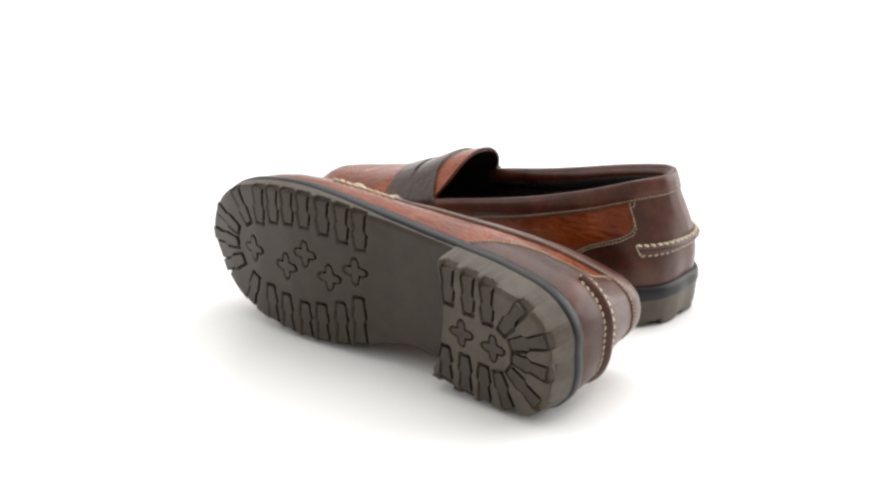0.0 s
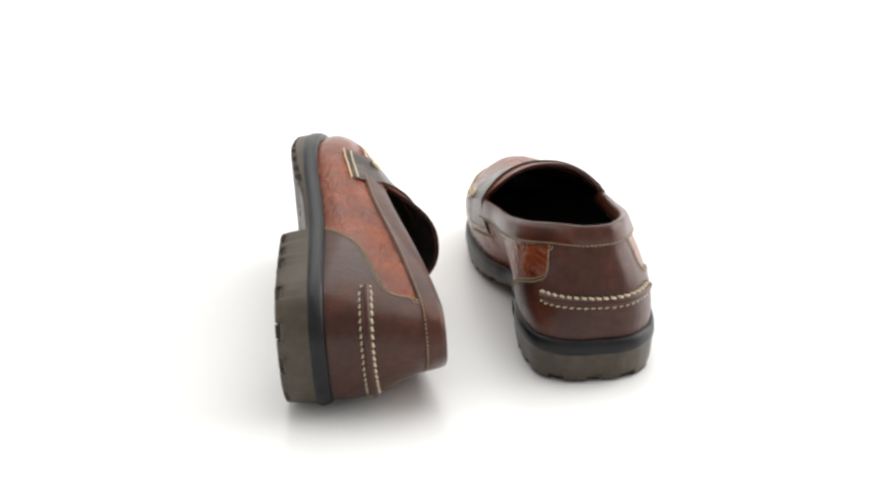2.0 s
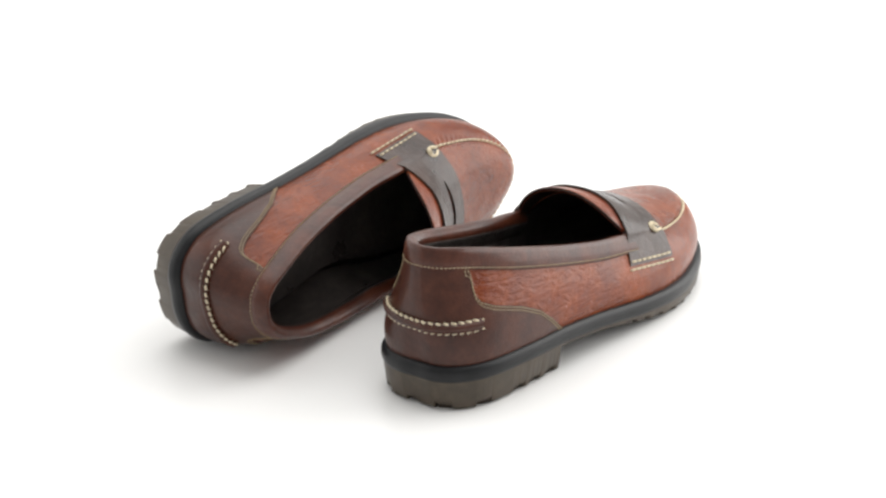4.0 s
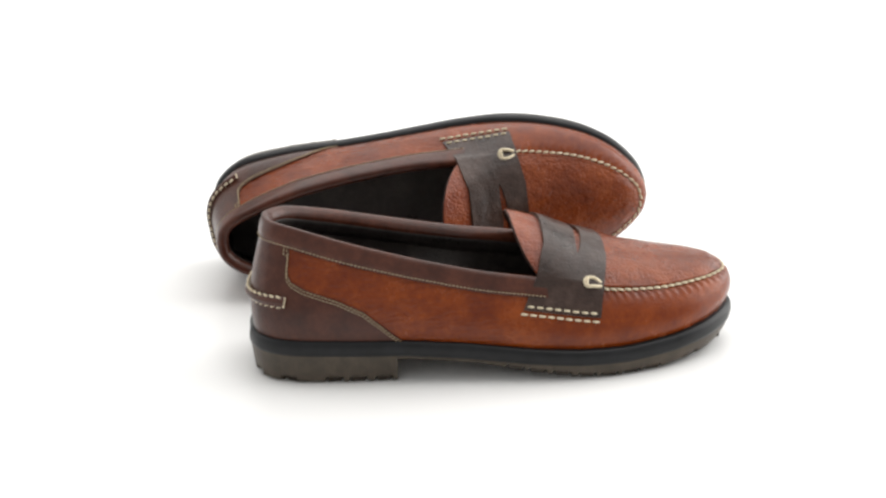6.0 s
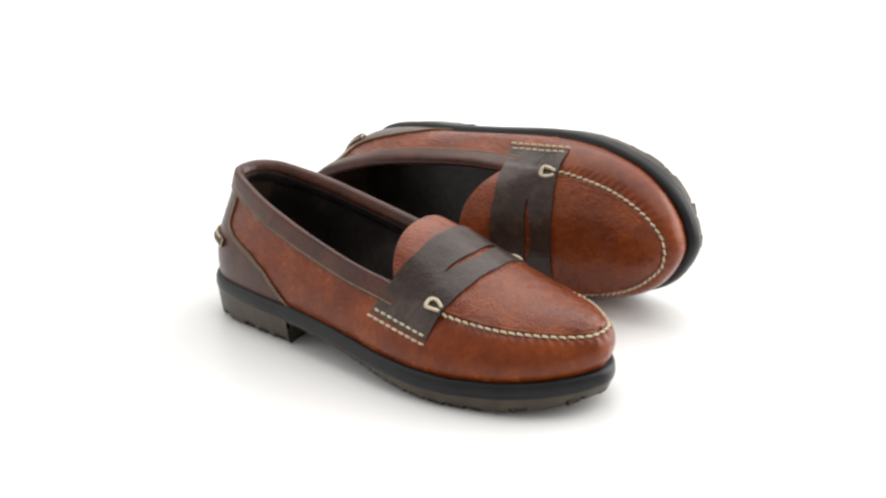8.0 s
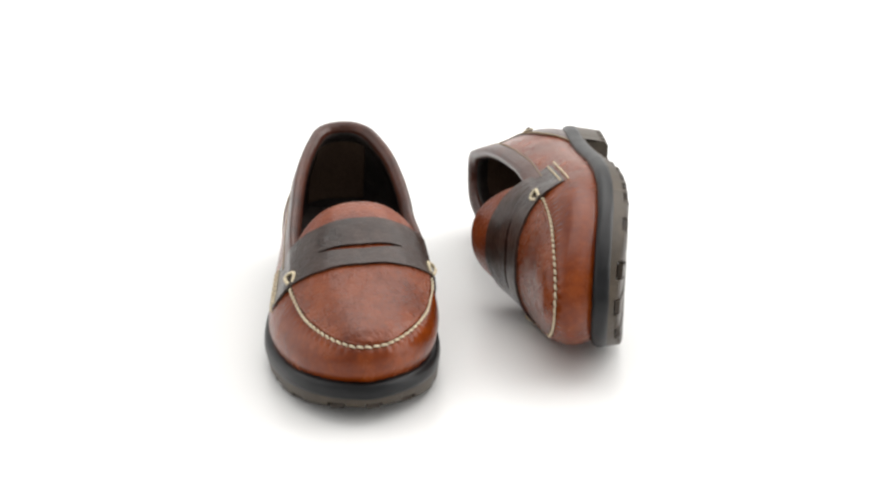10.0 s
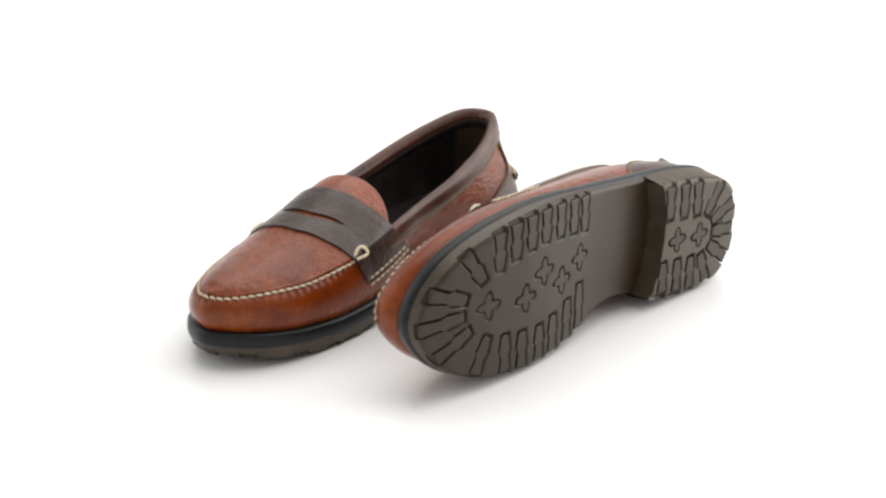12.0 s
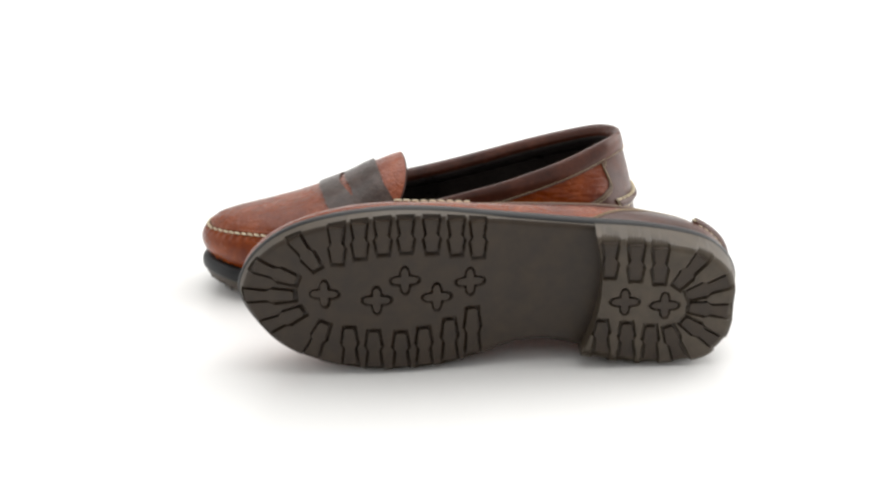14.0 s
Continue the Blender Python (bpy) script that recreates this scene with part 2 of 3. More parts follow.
def height_v(g, z):
    """How far up the wall a height lies, column by column."""
    g, z = np.broadcast_arrays(np.asarray(g, float), np.asarray(z, float))
    vv = np.linspace(0, 1, 60)
    return np.array([np.interp(b, np.maximum.accumulate(sample(WALL, a, vv)[:, 2]), vv) for a, b in zip(g.ravel(), z.ravel())]).reshape(g.shape)


def below_top_v(g, d):
    """How far up the wall a point lies that is d metres below its upper edge."""
    vv = np.linspace(0, 1, 80)
    g, d = np.broadcast_arrays(np.asarray(g, float), np.asarray(d, float))
    out = []
    for a, b in zip(g.ravel(), d.ravel()):
        q = sample(WALL, a, vv)[::-1]
        s = np.r_[0, np.cumsum(np.linalg.norm(np.diff(q, axis=0), axis=1))]
        out.append(np.interp(b, s, vv[::-1]))
    return np.array(out).reshape(g.shape)


# crown of the plug and the tongue
TONGUE = {"rise": 0.0}


def crown(x):
    return TONGUE["rise"] * np.clip((0.196 - x) / 0.028, 0, 1) ** 1.2 + np.interp(x, [0.160, 0.168, 0.174, 0.182, 0.190, 0.197, 0.204, 0.211, 0.221, 0.240, 0.260, 0.280, 0.290, 0.2975],
                     [0.0872, 0.0865, 0.0849, 0.0822, 0.0790, 0.0755, 0.0722, 0.0698, 0.0662, 0.0608, 0.0570, 0.0542, 0.0522, 0.0480])


X_TONGUE = 0.167


def on_plug(x, w):
    """Place on the plug, x along the shoe, w across from the inner seam (-1) to the outer one (1); with its normal."""
    def place(x, w):
        xo, xi = TOPLINE[: NG + 1], np.vstack([TOPLINE[:1], TOPLINE[:NG - 1:-1]])
        x = np.minimum(x, 0.2969)
        yo, yi = np.interp(x, xo[:, 0], xo[:, 1]), np.interp(x, xi[:, 0], xi[:, 1])
        ze = np.interp(x, xo[:, 0], xo[:, 2]) * (1 + w) / 2 + np.interp(x, xi[:, 0], xi[:, 2]) * (1 - w) / 2
        p = np.interp(x, [0.165, 0.20, 0.24, 0.29], [2.3, 2.3, 2.6, 3.0])
        z = ze + (crown(x) - ze) * (1 - np.abs(w) ** p)
        return np.stack([x, (yo + yi) / 2 + (yo - yi) / 2 * w, z], -1)
    x, w = np.broadcast_arrays(np.asarray(x, float), np.asarray(w, float))
    e = 4e-4
    a = place(x + e, w) - place(x - e, w)
    c = place(x, np.clip(w + 0.01, -1, 1)) - place(x, np.clip(w - 0.01, -1, 1))
    n = np.cross(a, c)
    n /= np.linalg.norm(n, axis=-1)[..., None] + 1e-12
    return place(x, w), n


# ---- mesh helpers ----
class Shape:
    """Grids and faces gathered into one mesh."""

    def __init__(self):
        self.v, self.f, self.n = [], [], 0

    def grid(self, p, flip=False, close_u=False):
        a, b = p.shape[:2]
        i = np.arange(a * b).reshape(a, b) + self.n
        if close_u:
            i = np.vstack([i, i[:1]])
        q = np.stack([i[:-1, :-1], i[1:, :-1], i[1:, 1:], i[:-1, 1:]], -1).reshape(-1, 4)
        self.f.append(q[:, ::-1] if flip else q)
        self.v.append(p.reshape(-1, 3))
        self.n += a * b
        return self

    def faces(self, verts, faces):
        self.v.append(np.asarray(verts, float))
        self.f.append([tuple(k + self.n for k in q) for q in faces])
        self.n += len(verts)
        return self


FIT = {"girth": 0.0}


def lasted(v):
    """The last's own form: a longer toe, a wider outer ball, and a collar that gapes."""
    x, y, z = v.T
    ball = np.exp(-(((x - 0.215) / 0.065) ** 2))
    gape = np.clip((z - 0.045) / 0.03, 0, 1) * np.clip((x - 0.02) / 0.05, 0, 1) * np.clip((0.205 - x) / 0.05, 0, 1)
    return np.stack([x + 0.0030 * np.clip((x - 0.2) / 0.1, 0, 2) ** 2, y * (1 + 0.070 * gape) + FIT["girth"] * ball * np.clip(y / 0.05, 0, 1.2), z], 1)


def part(name, shape, material, parent, mirror, label="", smooth=True, kind="", weld=False):
    v = lasted(np.vstack(shape.v))
    if mirror:
        v = v * (1, -1, 1)
    f = [tuple(int(k) for k in (q[::-1] if mirror else q)) for block in shape.f for q in block]
    me = bpy.data.meshes.new(name)
    me.from_pydata(v.tolist(), [], f)
    me.polygons.foreach_set("use_smooth", [smooth] * len(f))
    me.materials.append(material)
    if weld:
        bm = bmesh.new()
        bm.from_mesh(me)
        bmesh.ops.remove_doubles(bm, verts=bm.verts, dist=1e-6)
        bm.to_mesh(me)
        bm.free()
        me.set_sharp_from_angle(angle=radians(38))
    ob = new(name, me)
    ob.parent = parent
    return tagged(ob, label, kind=kind)


def sheet(p, n, thick, shape=None, sink=0.0006, flip=False, close_u=False):
    """A piece of leather laid on a surface: its face, a rounded rim and the cut edge down to the surface."""
    s = shape or Shape()
    top = p + n * thick
    s.grid(top, flip, close_u)
    rims = [(top[:, 0], p[:, 0], n[:, 0], True), (top[:, -1], p[:, -1], n[:, -1], False)]
    if not close_u:
        rims += [(top[0], p[0], n[0], False), (top[-1], p[-1], n[-1], True)]
    for t, base, nn, turn in rims:
        s.grid(np.stack([t, base - nn * sink], 1), flip ^ turn)
    return s


def stitches(line, normals, pitch, length, radius, lift, shape=None, start=0.5, slant=0.0):
    """Thread that shows as short rounded strokes along a line on a surface."""
    s = shape or Shape()
    arc = np.r_[0, np.cumsum(np.linalg.norm(np.diff(line, axis=0), axis=1))]
    def at(u, src):
        return np.array([np.interp(u, arc, src[:, k]) for k in range(3)])
    u = pitch * start
    while u < arc[-1] - pitch * 0.3:
        n = at(u, normals)
        n /= np.linalg.norm(n)
        c, a, b = at(u, line) + n * lift, at(u - length / 2, line), at(u + length / 2, line)
        d = (b - a) / (np.linalg.norm(b - a) + 1e-9)
        w = np.cross(n, d)
        d, w = d * math.cos(slant) + w * math.sin(slant), w * math.cos(slant) - d * math.sin(slant)
        rings = []
        for k, r in ((-0.5, 0.35), (-0.36, 0.9), (0.0, 1.0), (0.36, 0.9), (0.5, 0.35)):
            drop = n * (-lift * 0.9 if abs(k) == 0.5 else 0)
            rings.append([c + d * (k * length) + drop + (n * math.sin(t) + w * math.cos(t)) * radius * r for t in np.linspace(0, 2 * math.pi, 7)])
        s.grid(np.array(rings), flip=False)
        u += pitch
    return s


def cord(points, radius, shape=None, count=40, sides=7):
    """A round thread along a curve."""
    s = shape or Shape()
    q = spline(points, count)
    d = np.gradient(q, axis=0)
    d /= np.linalg.norm(d, axis=1)[:, None]
    a = np.cross(d, (0.21, 0.33, 0.92))
    a /= np.linalg.norm(a, axis=1)[:, None]
    b = np.cross(d, a)
    t = np.linspace(0, 2 * math.pi, sides)
    s.grid(q[:, None] + radius * (a[:, None] * np.cos(t)[None, :, None] + b[:, None] * np.sin(t)[None, :, None]), flip=True)
    return s


# ---- tread ----
LUG_INNER = [(0.2718, 0.0095), (0.2700, 0.0195), (0.2574, 0.0280), (0.2452, 0.0314), (0.2316, 0.0350), (0.2180, 0.0373), (0.2043, 0.0379), (0.1890, 0.0368),
             (0.1743, 0.0348), (0.1613, 0.0320), (0.2672, -0.0004), (0.2542, -0.0085), (0.2397, -0.0117), (0.2251, -0.0140), (0.2088, -0.0155),
             (0.1948, -0.0133), (0.1791, -0.0087), (0.1651, -0.0022)]
HEEL_LUG_INNER = [(0.0826, 0.0212), (0.0670, 0.0189), (0.0526, 0.0168), (0.0420, 0.0143), (0.0351, 0.0077), (0.0339, -0.0006), (0.0371, -0.0093),
                  (0.0463, -0.0138), (0.0568, -0.0131), (0.0714, -0.0110), (0.0868, -0.0095)]
STARS = [(0.2537, 0.0112), (0.2226, 0.0070), (0.2055, 0.0194), (0.1865, 0.0074), (0.1662, 0.0161)]
HEEL_STARS = [(0.0730, 0.0039), (0.0488, 0.0012)]


def lug_frame(q):
    """Foot, direction and length of a lug: it runs outwards to the edge of the sole, fanned at toe and heel."""
    q = np.array(q)
    mid = np.array((min(max(q[0], 0.160), 0.246), 0.011)) if q[0] > 0.11 else np.array((min(max(q[0], 0.052), 0.092), 0.0015))
    d = (q - mid) / np.linalg.norm(q - mid)
    far = RING - q
    spread = np.linalg.norm(far, axis=1)
    return q, d, spread[int(np.argmax(far @ d / spread))] - (0.0026 if q[0] > 0.11 else 0.0052)


def lug_half(a, length):
    return np.interp(a / length, [0, 0.34, 0.42, 0.54, 0.64, 1.0], [0.0029, 0.0040, 0.0045, 0.0029, 0.0031, 0.0042])


def star_radius(t):
    return 0.0058 + 0.0023 * np.cos(4 * t)


def pattern_gap(x, y, lugs, stars, gap=0.0013):
    """1 inside the moulded grooves round the lugs and stars."""
    out = np.zeros_like(x)
    for q in lugs:
        o, d, length = lug_frame(q)
        a = (x - o[0]) * d[0] + (y - o[1]) * d[1]
        b = np.abs(-(x - o[0]) * d[1] + (y - o[1]) * d[0])
        inside = np.minimum(lug_half(np.clip(a, 0, length), length) + gap - b, a + gap)
        out = np.maximum(out, np.clip(inside / 0.0005 + 0.5, 0, 1) * (a < length + 0.008))
    for q in stars:
        r, t = np.hypot(x - q[0], y - q[1]), np.arctan2(y - q[1], x - q[0])
        out = np.maximum(out, np.clip((star_radius(t) + gap - r) / 0.0005 + 0.5, 0, 1))
    return out


def prism(poly, low, high):
    """A moulded block with softened rim; its face looks down."""
    n, c = len(poly), poly.mean(0)
    rim = c + (poly - c) * 0.94
    s = Shape()
    v = [(*p, high) for p in poly] + [(*p, low + 0.0003) for p in poly] + [(*p, low) for p in rim]
    f = [(i, (i + 1) % n, n + (i + 1) % n, n + i) for i in range(n)] + [(n + i, n + (i + 1) % n, 2 * n + (i + 1) % n, 2 * n + i) for i in range(n)]
    return s.faces(v, f + [tuple(range(2 * n, 3 * n))])


def tread_pieces(parent, mirror, lugs, stars, under, cut=None):
    for q in lugs:
        o, d, length = lug_frame(q)
        a = np.array([0.0, 0.0012, 0.34, 0.42, 0.54, 0.64, 0.96]) * length
        a[1] = 0.0012
        hw = lug_half(a, length) * np.array([0.75, 1, 1, 1, 1, 1, 1])
        e = np.array([-d[1], d[0]])
        poly = np.vstack([o + np.outer(a, d) + hw[:, None] * e, (o + np.outer(a, d) - hw[:, None] * e)[::-1]])
        if cut is not None:
            poly[:, 0] = np.minimum(poly[:, 0], cut(poly[:, 1]) - 0.001)
        if np.cross(poly[1] - poly[0], poly[4] - poly[0]) > 0:
            poly = poly[::-1]
        s = prism(poly, 0.0, 0.0030)
        v = s.v[0]
        v[:, 2] += np.array([under(k[:2]) for k in v])
        part("lug", s, SOLE, parent, mirror, smooth=False)
    for q in stars:
        t = np.linspace(0, 2 * np.pi, 33)[:-1][::-1]
        poly = np.array(q) + np.stack([np.cos(t), np.sin(t)], 1) * star_radius(t)[:, None]
        s = prism(poly, 0.0, 0.0030)
        s.v[0][:, 2] += np.array([under(k[:2]) for k in s.v[0]])
        part("tread_star", s, SOLE, parent, mirror, smooth=False)


def half_widths(x):
    return np.interp(x, SIDE_OUT[:, 0], SIDE_OUT[:, 1]), np.interp(x, SIDE_IN[:, 0], SIDE_IN[:, 1])


def breast(y):
    return 0.0868 + 4.3 * (y - 0.019) ** 2


def across(count):
    """Steps from one edge of the sole to the other, closer together at the rims."""
    u = np.linspace(0, 1, count)
    return 0.6 * u + 0.4 * (0.5 - 0.5 * np.cos(np.pi * u))


def rounded_rim(x, y, r):
    """How much the worn rim of the rubber rises towards its outline."""
    ring = RING[::6]
    d = np.full(x.shape, 1.0)
    for q in ring:
        d = np.minimum(d, (x - q[0]) ** 2 + (y - q[1]) ** 2)
    d = np.clip(np.sqrt(d), 0, r)
    return 0.8 * (r - np.sqrt(np.clip(r * r - (r - d) ** 2, 0, None)))


def drafted(x, y, z, inset):
    """The tread's face, a little smaller than the sole above it."""
    yo, yi = half_widths(x)
    mid, half = (yo + yi) / 2, np.maximum((yo - yi) / 2, 1e-5)
    toe, back = np.clip((x - 0.225) / 0.08, 0, 1) ** 1.5, np.clip((0.045 - x) / 0.041, 0, 1) ** 1.5
    return np.stack([x - 2.2 * inset * toe + inset * back, mid + (y - mid) * np.maximum(half - np.where(y > mid, 1.2, 1.0) * inset * (1 - 0.6 * np.maximum(toe, back)), 0) / half, z], -1)


def build_sole(shoe, mirror):
    # forepart and shank with moulded grooves
    k = np.linspace(0, 1, 460)
    x = 0.075 + (RING[:, 0].max() - 1e-6 - 0.075) * np.sin(k * np.pi / 2)
    yo, yi = half_widths(x)
    w = across(150)
    X = np.repeat(x[:, None], len(w), 1)
    Y = yi[:, None] * (1 - w) + yo[:, None] * w
    Z = sole_under(X) + 0.0027 * pattern_gap(X, Y, LUG_INNER, STARS) + rounded_rim(X, Y, 0.0034)
    s = Shape()
    p = drafted(X, Y, Z, 0.0013)
    s.grid(p, flip=True)
    rim = Shape()
    for row, top, turn in ((p[:, 0], yi, True), (p[:, -1], yo, False)):
        hi = np.stack([x, top, welt_top(x) - 0.0075], 1)
        low = row * 0.7 + hi * 0.3
        low[:, 2] = sole_under(x) + 0.0034
        rim.grid(np.stack([row, low], 1), flip=not turn).grid(np.stack([low, hi], 1), flip=not turn)
    sole = part("outsole", s, SOLE, shoe, mirror, "grey-brown rubber outsole with moulded tread")
    part("sole_edge", rim, SOLE_EDGE, sole, mirror, "lighter grey-brown rubber side of the sole", weld=True)
    tread_pieces(sole, mirror, LUG_INNER, STARS, lambda q: float(sole_under(q[0])) - 0.0001)

    # heel block
    k = np.linspace(0, 1, 190)
    x0 = RING[:, 0].min() + 1e-6
    xs = x0 + (0.0900 - x0) * (1 - np.cos(k * np.pi / 2))
    yo, yi = half_widths(xs)
    w = across(130)
    Y = yi[:, None] * (1 - w) + yo[:, None] * w
    X = xs[:, None] + (k[:, None] ** 3) * (breast(Y) - 0.0900)
    Z = 0.0027 * pattern_gap(X, Y, HEEL_LUG_INNER, HEEL_STARS) * (X < breast(Y) - 0.0006) + rounded_rim(X, Y, 0.0044)
    p = drafted(X, Y, Z, 0.0026)
    s = Shape().grid(p, flip=True)
    for row, col, turn in ((p[:, 0], 0, True), (p[:, -1], -1, False)):
        hi = np.stack([X[:, col], Y[:, col], np.full(len(X), 0.0222)], 1)
        low = row * 0.75 + hi * 0.25
        low[:, 2] = 0.0060
        s.grid(np.stack([row, low], 1), flip=not turn).grid(np.stack([low, hi], 1), flip=not turn)
    hi = p[-1].copy()
    hi[:, 2] = 0.0160
    s.grid(np.stack([p[-1], hi], 1), flip=False)
    heel = part("heel", s, SOLE_EDGE, shoe, mirror, "grey-brown rubber heel block, worn edges", weld=True)
    tread_pieces(heel, mirror, HEEL_LUG_INNER, HEEL_STARS, lambda q: -0.0001, breast)

    # black welt round the edge
    n3 = np.column_stack([LOOP_N, np.zeros(len(LOOP))])
    base = np.column_stack([LOOP, welt_top(LOOP[:, 0])])
    prof = [(-0.0014, -0.0100), (-0.0001, -0.0092), (0.0005, -0.0068), (0.0003, -0.0032), (-0.0006, -0.0010), (-0.0022, 0.0), (-0.0095, 0.0002)]
    rows = np.stack([base + n3 * a + np.array([0, 0, b]) for a, b in prof], 1)
    part("welt", Shape().grid(rows, close_u=True), RAND, shoe, mirror, "black rubber welt")


def build_upper(shoe, mirror):
    # side leather, all round
    g = np.arange(2 * NG)[:, None]
    v = np.linspace(0, 1, NV)[None, :]
    p, n = on_wall(g, v)
    part("vamp", Shape().grid(p, close_u=True), TAN_SIDE, shoe, mirror, "tan leather sides, creased")
    part("lining", Shape().grid(p - n * 0.0028, flip=True, close_u=True), LINING, shoe, mirror, "black leather lining")

    # footbed
    x = np.linspace(0.016, 0.285, 60)
    yo, yi = half_widths(x)
    w = np.linspace(0.13, 0.87, 24)
    Y = yi[:, None] * (1 - w) + yo[:, None] * w
    Z = np.repeat(welt_top(x)[:, None] + 0.004, len(w), 1) + 0.004 * np.abs(2 * w - 1)[None, :] ** 3
    part("insole", Shape().grid(np.stack([np.repeat(x[:, None], len(w), 1), Y, Z], -1)), LINING, shoe, mirror, "dark leather insole")

    # heel grip inside the back
    g = np.linspace(column(0.0245, True, 0.8), column(0.0245, False, 0.8), 30)[:, None]
    p, n = on_wall(g, np.linspace(0.12, 0.93, 14)[None, :])
    part("heel_grip", sheet(p - n * 0.0030, -n, 0.0009, flip=True), GRIP, shoe, mirror, "dark brown suede heel grip")

    # dark counter round the heel
    gl, gr = column(0.100, False, 0.02), column(0.100, True, 0.02)
    g = np.concatenate([np.linspace(gr, column(0.0262, True), 70), np.linspace(column(0.0235, True), column(0.0235, False), 50), np.linspace(column(0.0262, False), gl, 70)])
    mid = on_wall(g, 0.6)[0][:, 0]
    edge_z = np.interp(mid, [0.0, 0.0256, 0.0266, 0.0284, 0.0314, 0.0390, 0.0590, 0.0750, 0.0850, 0.0930, 0.0990, 0.12],
                       [0.0900, 0.0900, 0.0740, 0.0672, 0.0637, 0.0600, 0.0540, 0.0468, 0.0388, 0.0315, 0.0258, 0.0225])
    top_v = np.maximum(height_v(g, edge_z), 0.015)
    core = (g > column(0.0250, True)) & (g < column(0.0250, False))
    top_v = np.where(core, 0.97, top_v)
    vv = np.linspace(0, 1, 26)
    p, n = on_wall(g[:, None], top_v[:, None] * vv[None, :])
    counter = part("heel_counter", sheet(p, n, 0.0009), BROWN, shoe, mirror, "dark brown leather heel counter")
    s = Shape()
    for sgn in (1, -1):
        sel = (~core) & (g * sgn > 0)
        gg, tv = g[sel], top_v[sel] - 0.045
        if sgn < 0:
            gg, tv = gg[::-1], tv[::-1]
        q, m = on_wall(np.r_[np.full(12, gg[0] - sgn * 2.2), gg], np.r_[np.linspace(0.86, tv[0] + 0.02, 12), tv])
        stitches(q, m, 0.0023, 0.0018, 0.00036, 0.0012, s)
        stitches(*on_wall(np.r_[np.full(12, gg[0] - sgn * 0.8), gg], np.r_[np.linspace(0.86, tv[0] + 0.05, 12), tv + 0.028]), 0.0023, 0.0018, 0.00036, 0.0012, s)
    part("stitching", s, FINE_THREAD, counter, mirror, "fine tan double stitching", kind="stuff")

    # collar, a padded band rolled over the topline
    g = np.linspace(column(0.182, True, 0.9), column(0.182, False, 0.9), 260)
    wide = np.interp(np.abs(g), [0, 40, 150, 400], [0.0122, 0.0130, 0.0130, 0.0125])
    prof = [(1.0, -0.0004), (1.0, 0.0010), (0.92, 0.0016), (0.6, 0.0022), (0.25, 0.0021), (0.06, 0.0014), (0.0, 0.0003)]
    rows = []
    for a, off in prof:
        p, n = on_wall(g, below_top_v(g, wide * a))
        rows.append(p + n * off + np.array([0, 0, 1]) * (0.0009 if a < 0.1 else 0))
    inside = []
    for a, off in ((0.0, -0.0018), (0.05, -0.0036), (0.14, -0.0050), (0.30, -0.0058), (0.44, -0.0058)):
        p, n = on_wall(g, below_top_v(g, wide * a))
        rows.append(p + n * off + np.array([0, 0, 1]) * (0.0007 if a < 0.05 else 0))
    for a, off in ((0.36, -0.0020), (0.36, -0.0050), (0.42, -0.0062), (0.6, -0.0060), (1.0, -0.0044), (1.25, -0.0030), (1.3, -0.0020)):
        p, n = on_wall(g, below_top_v(g, wide * a))
        inside.append(p + n * off)
    collar = part("collar", Shape().grid(np.stack(rows, 1)), COLLAR, shoe, mirror, "reddish dark brown padded leather collar")
    part("collar_lining", Shape().grid(np.stack(inside, 1)), LINING, collar, mirror, "padded black leather collar lining")
    q, m = on_wall(g, below_top_v(g, wide * 0.9))
    part("stitching", stitches(q, m, 0.0023, 0.0018, 0.00034, 0.0018), FINE_THREAD, collar, mirror, "fine tan stitching", kind="stuff")

    # plug over the toes, and the tongue that it runs into
    def cap(x0, x1, nx, thick, name, label, mat):
        x = np.linspace(x0, x1, nx)
        if x1 > 0.29:
            x = x0 + (x1 - x0) * np.sin(np.linspace(0, np.pi / 2, nx))
        p, n = on_plug(x[:, None], np.linspace(-1, 1, 61)[None, :])
        return part(name, sheet(p, n, thick, sink=0.0018), mat, shoe, mirror, label)
    cap(0.189, 0.2969, 90, 0.0016, "plug", "tan leather plug over the toes, softly creased", TAN_PLUG)
    w = np.linspace(-1, 1, 61)
    k = np.linspace(0, 1, 26)[:, None]
    back = X_TONGUE + 0.012 * np.abs(w) ** 4
    p, n = on_plug(back[None, :] * (1 - k) + 0.192 * k, w[None, :] * np.ones_like(k))
    tongue = part("tongue", sheet(p, n, 0.0014, sink=0.0010), TAN_GRAIN, shoe, mirror, "pebbled tan leather tongue standing up")
    part("tongue_edge", cord((p + n * 0.0003)[0][2:-2], 0.0010, count=90), EDGE, tongue, mirror, "dark cut edge")
    part("tongue_lining", Shape().grid(p - n * 0.0012, flip=True), LINING, tongue, mirror, "black tongue lining")
    x = X_TONGUE + 0.02 + (0.292 - X_TONGUE - 0.02) * np.linspace(0, 1, 40)
    p, n = on_plug(x[:, None], np.linspace(-1, 1, 31)[None, :])
    part("plug_lining", Shape().grid(p - n * 0.0025, flip=True), LINING, shoe, mirror, "black vamp lining")

    # hand-sewn seam round the plug
    a, b = column(0.211, False, 1.0), 2 * NG + column(0.211, True, 1.0)
    gs = np.linspace(a, b, 400)
    q, m = on_wall(gs, below_top_v(gs, 0.0004))
    up = np.array([0, 0, 1.0])
    low, m2 = on_wall(gs, below_top_v(gs, 0.0026))
    m2 = m2 + up * 0.35
    m2 /= np.linalg.norm(m2, axis=1)[:, None]
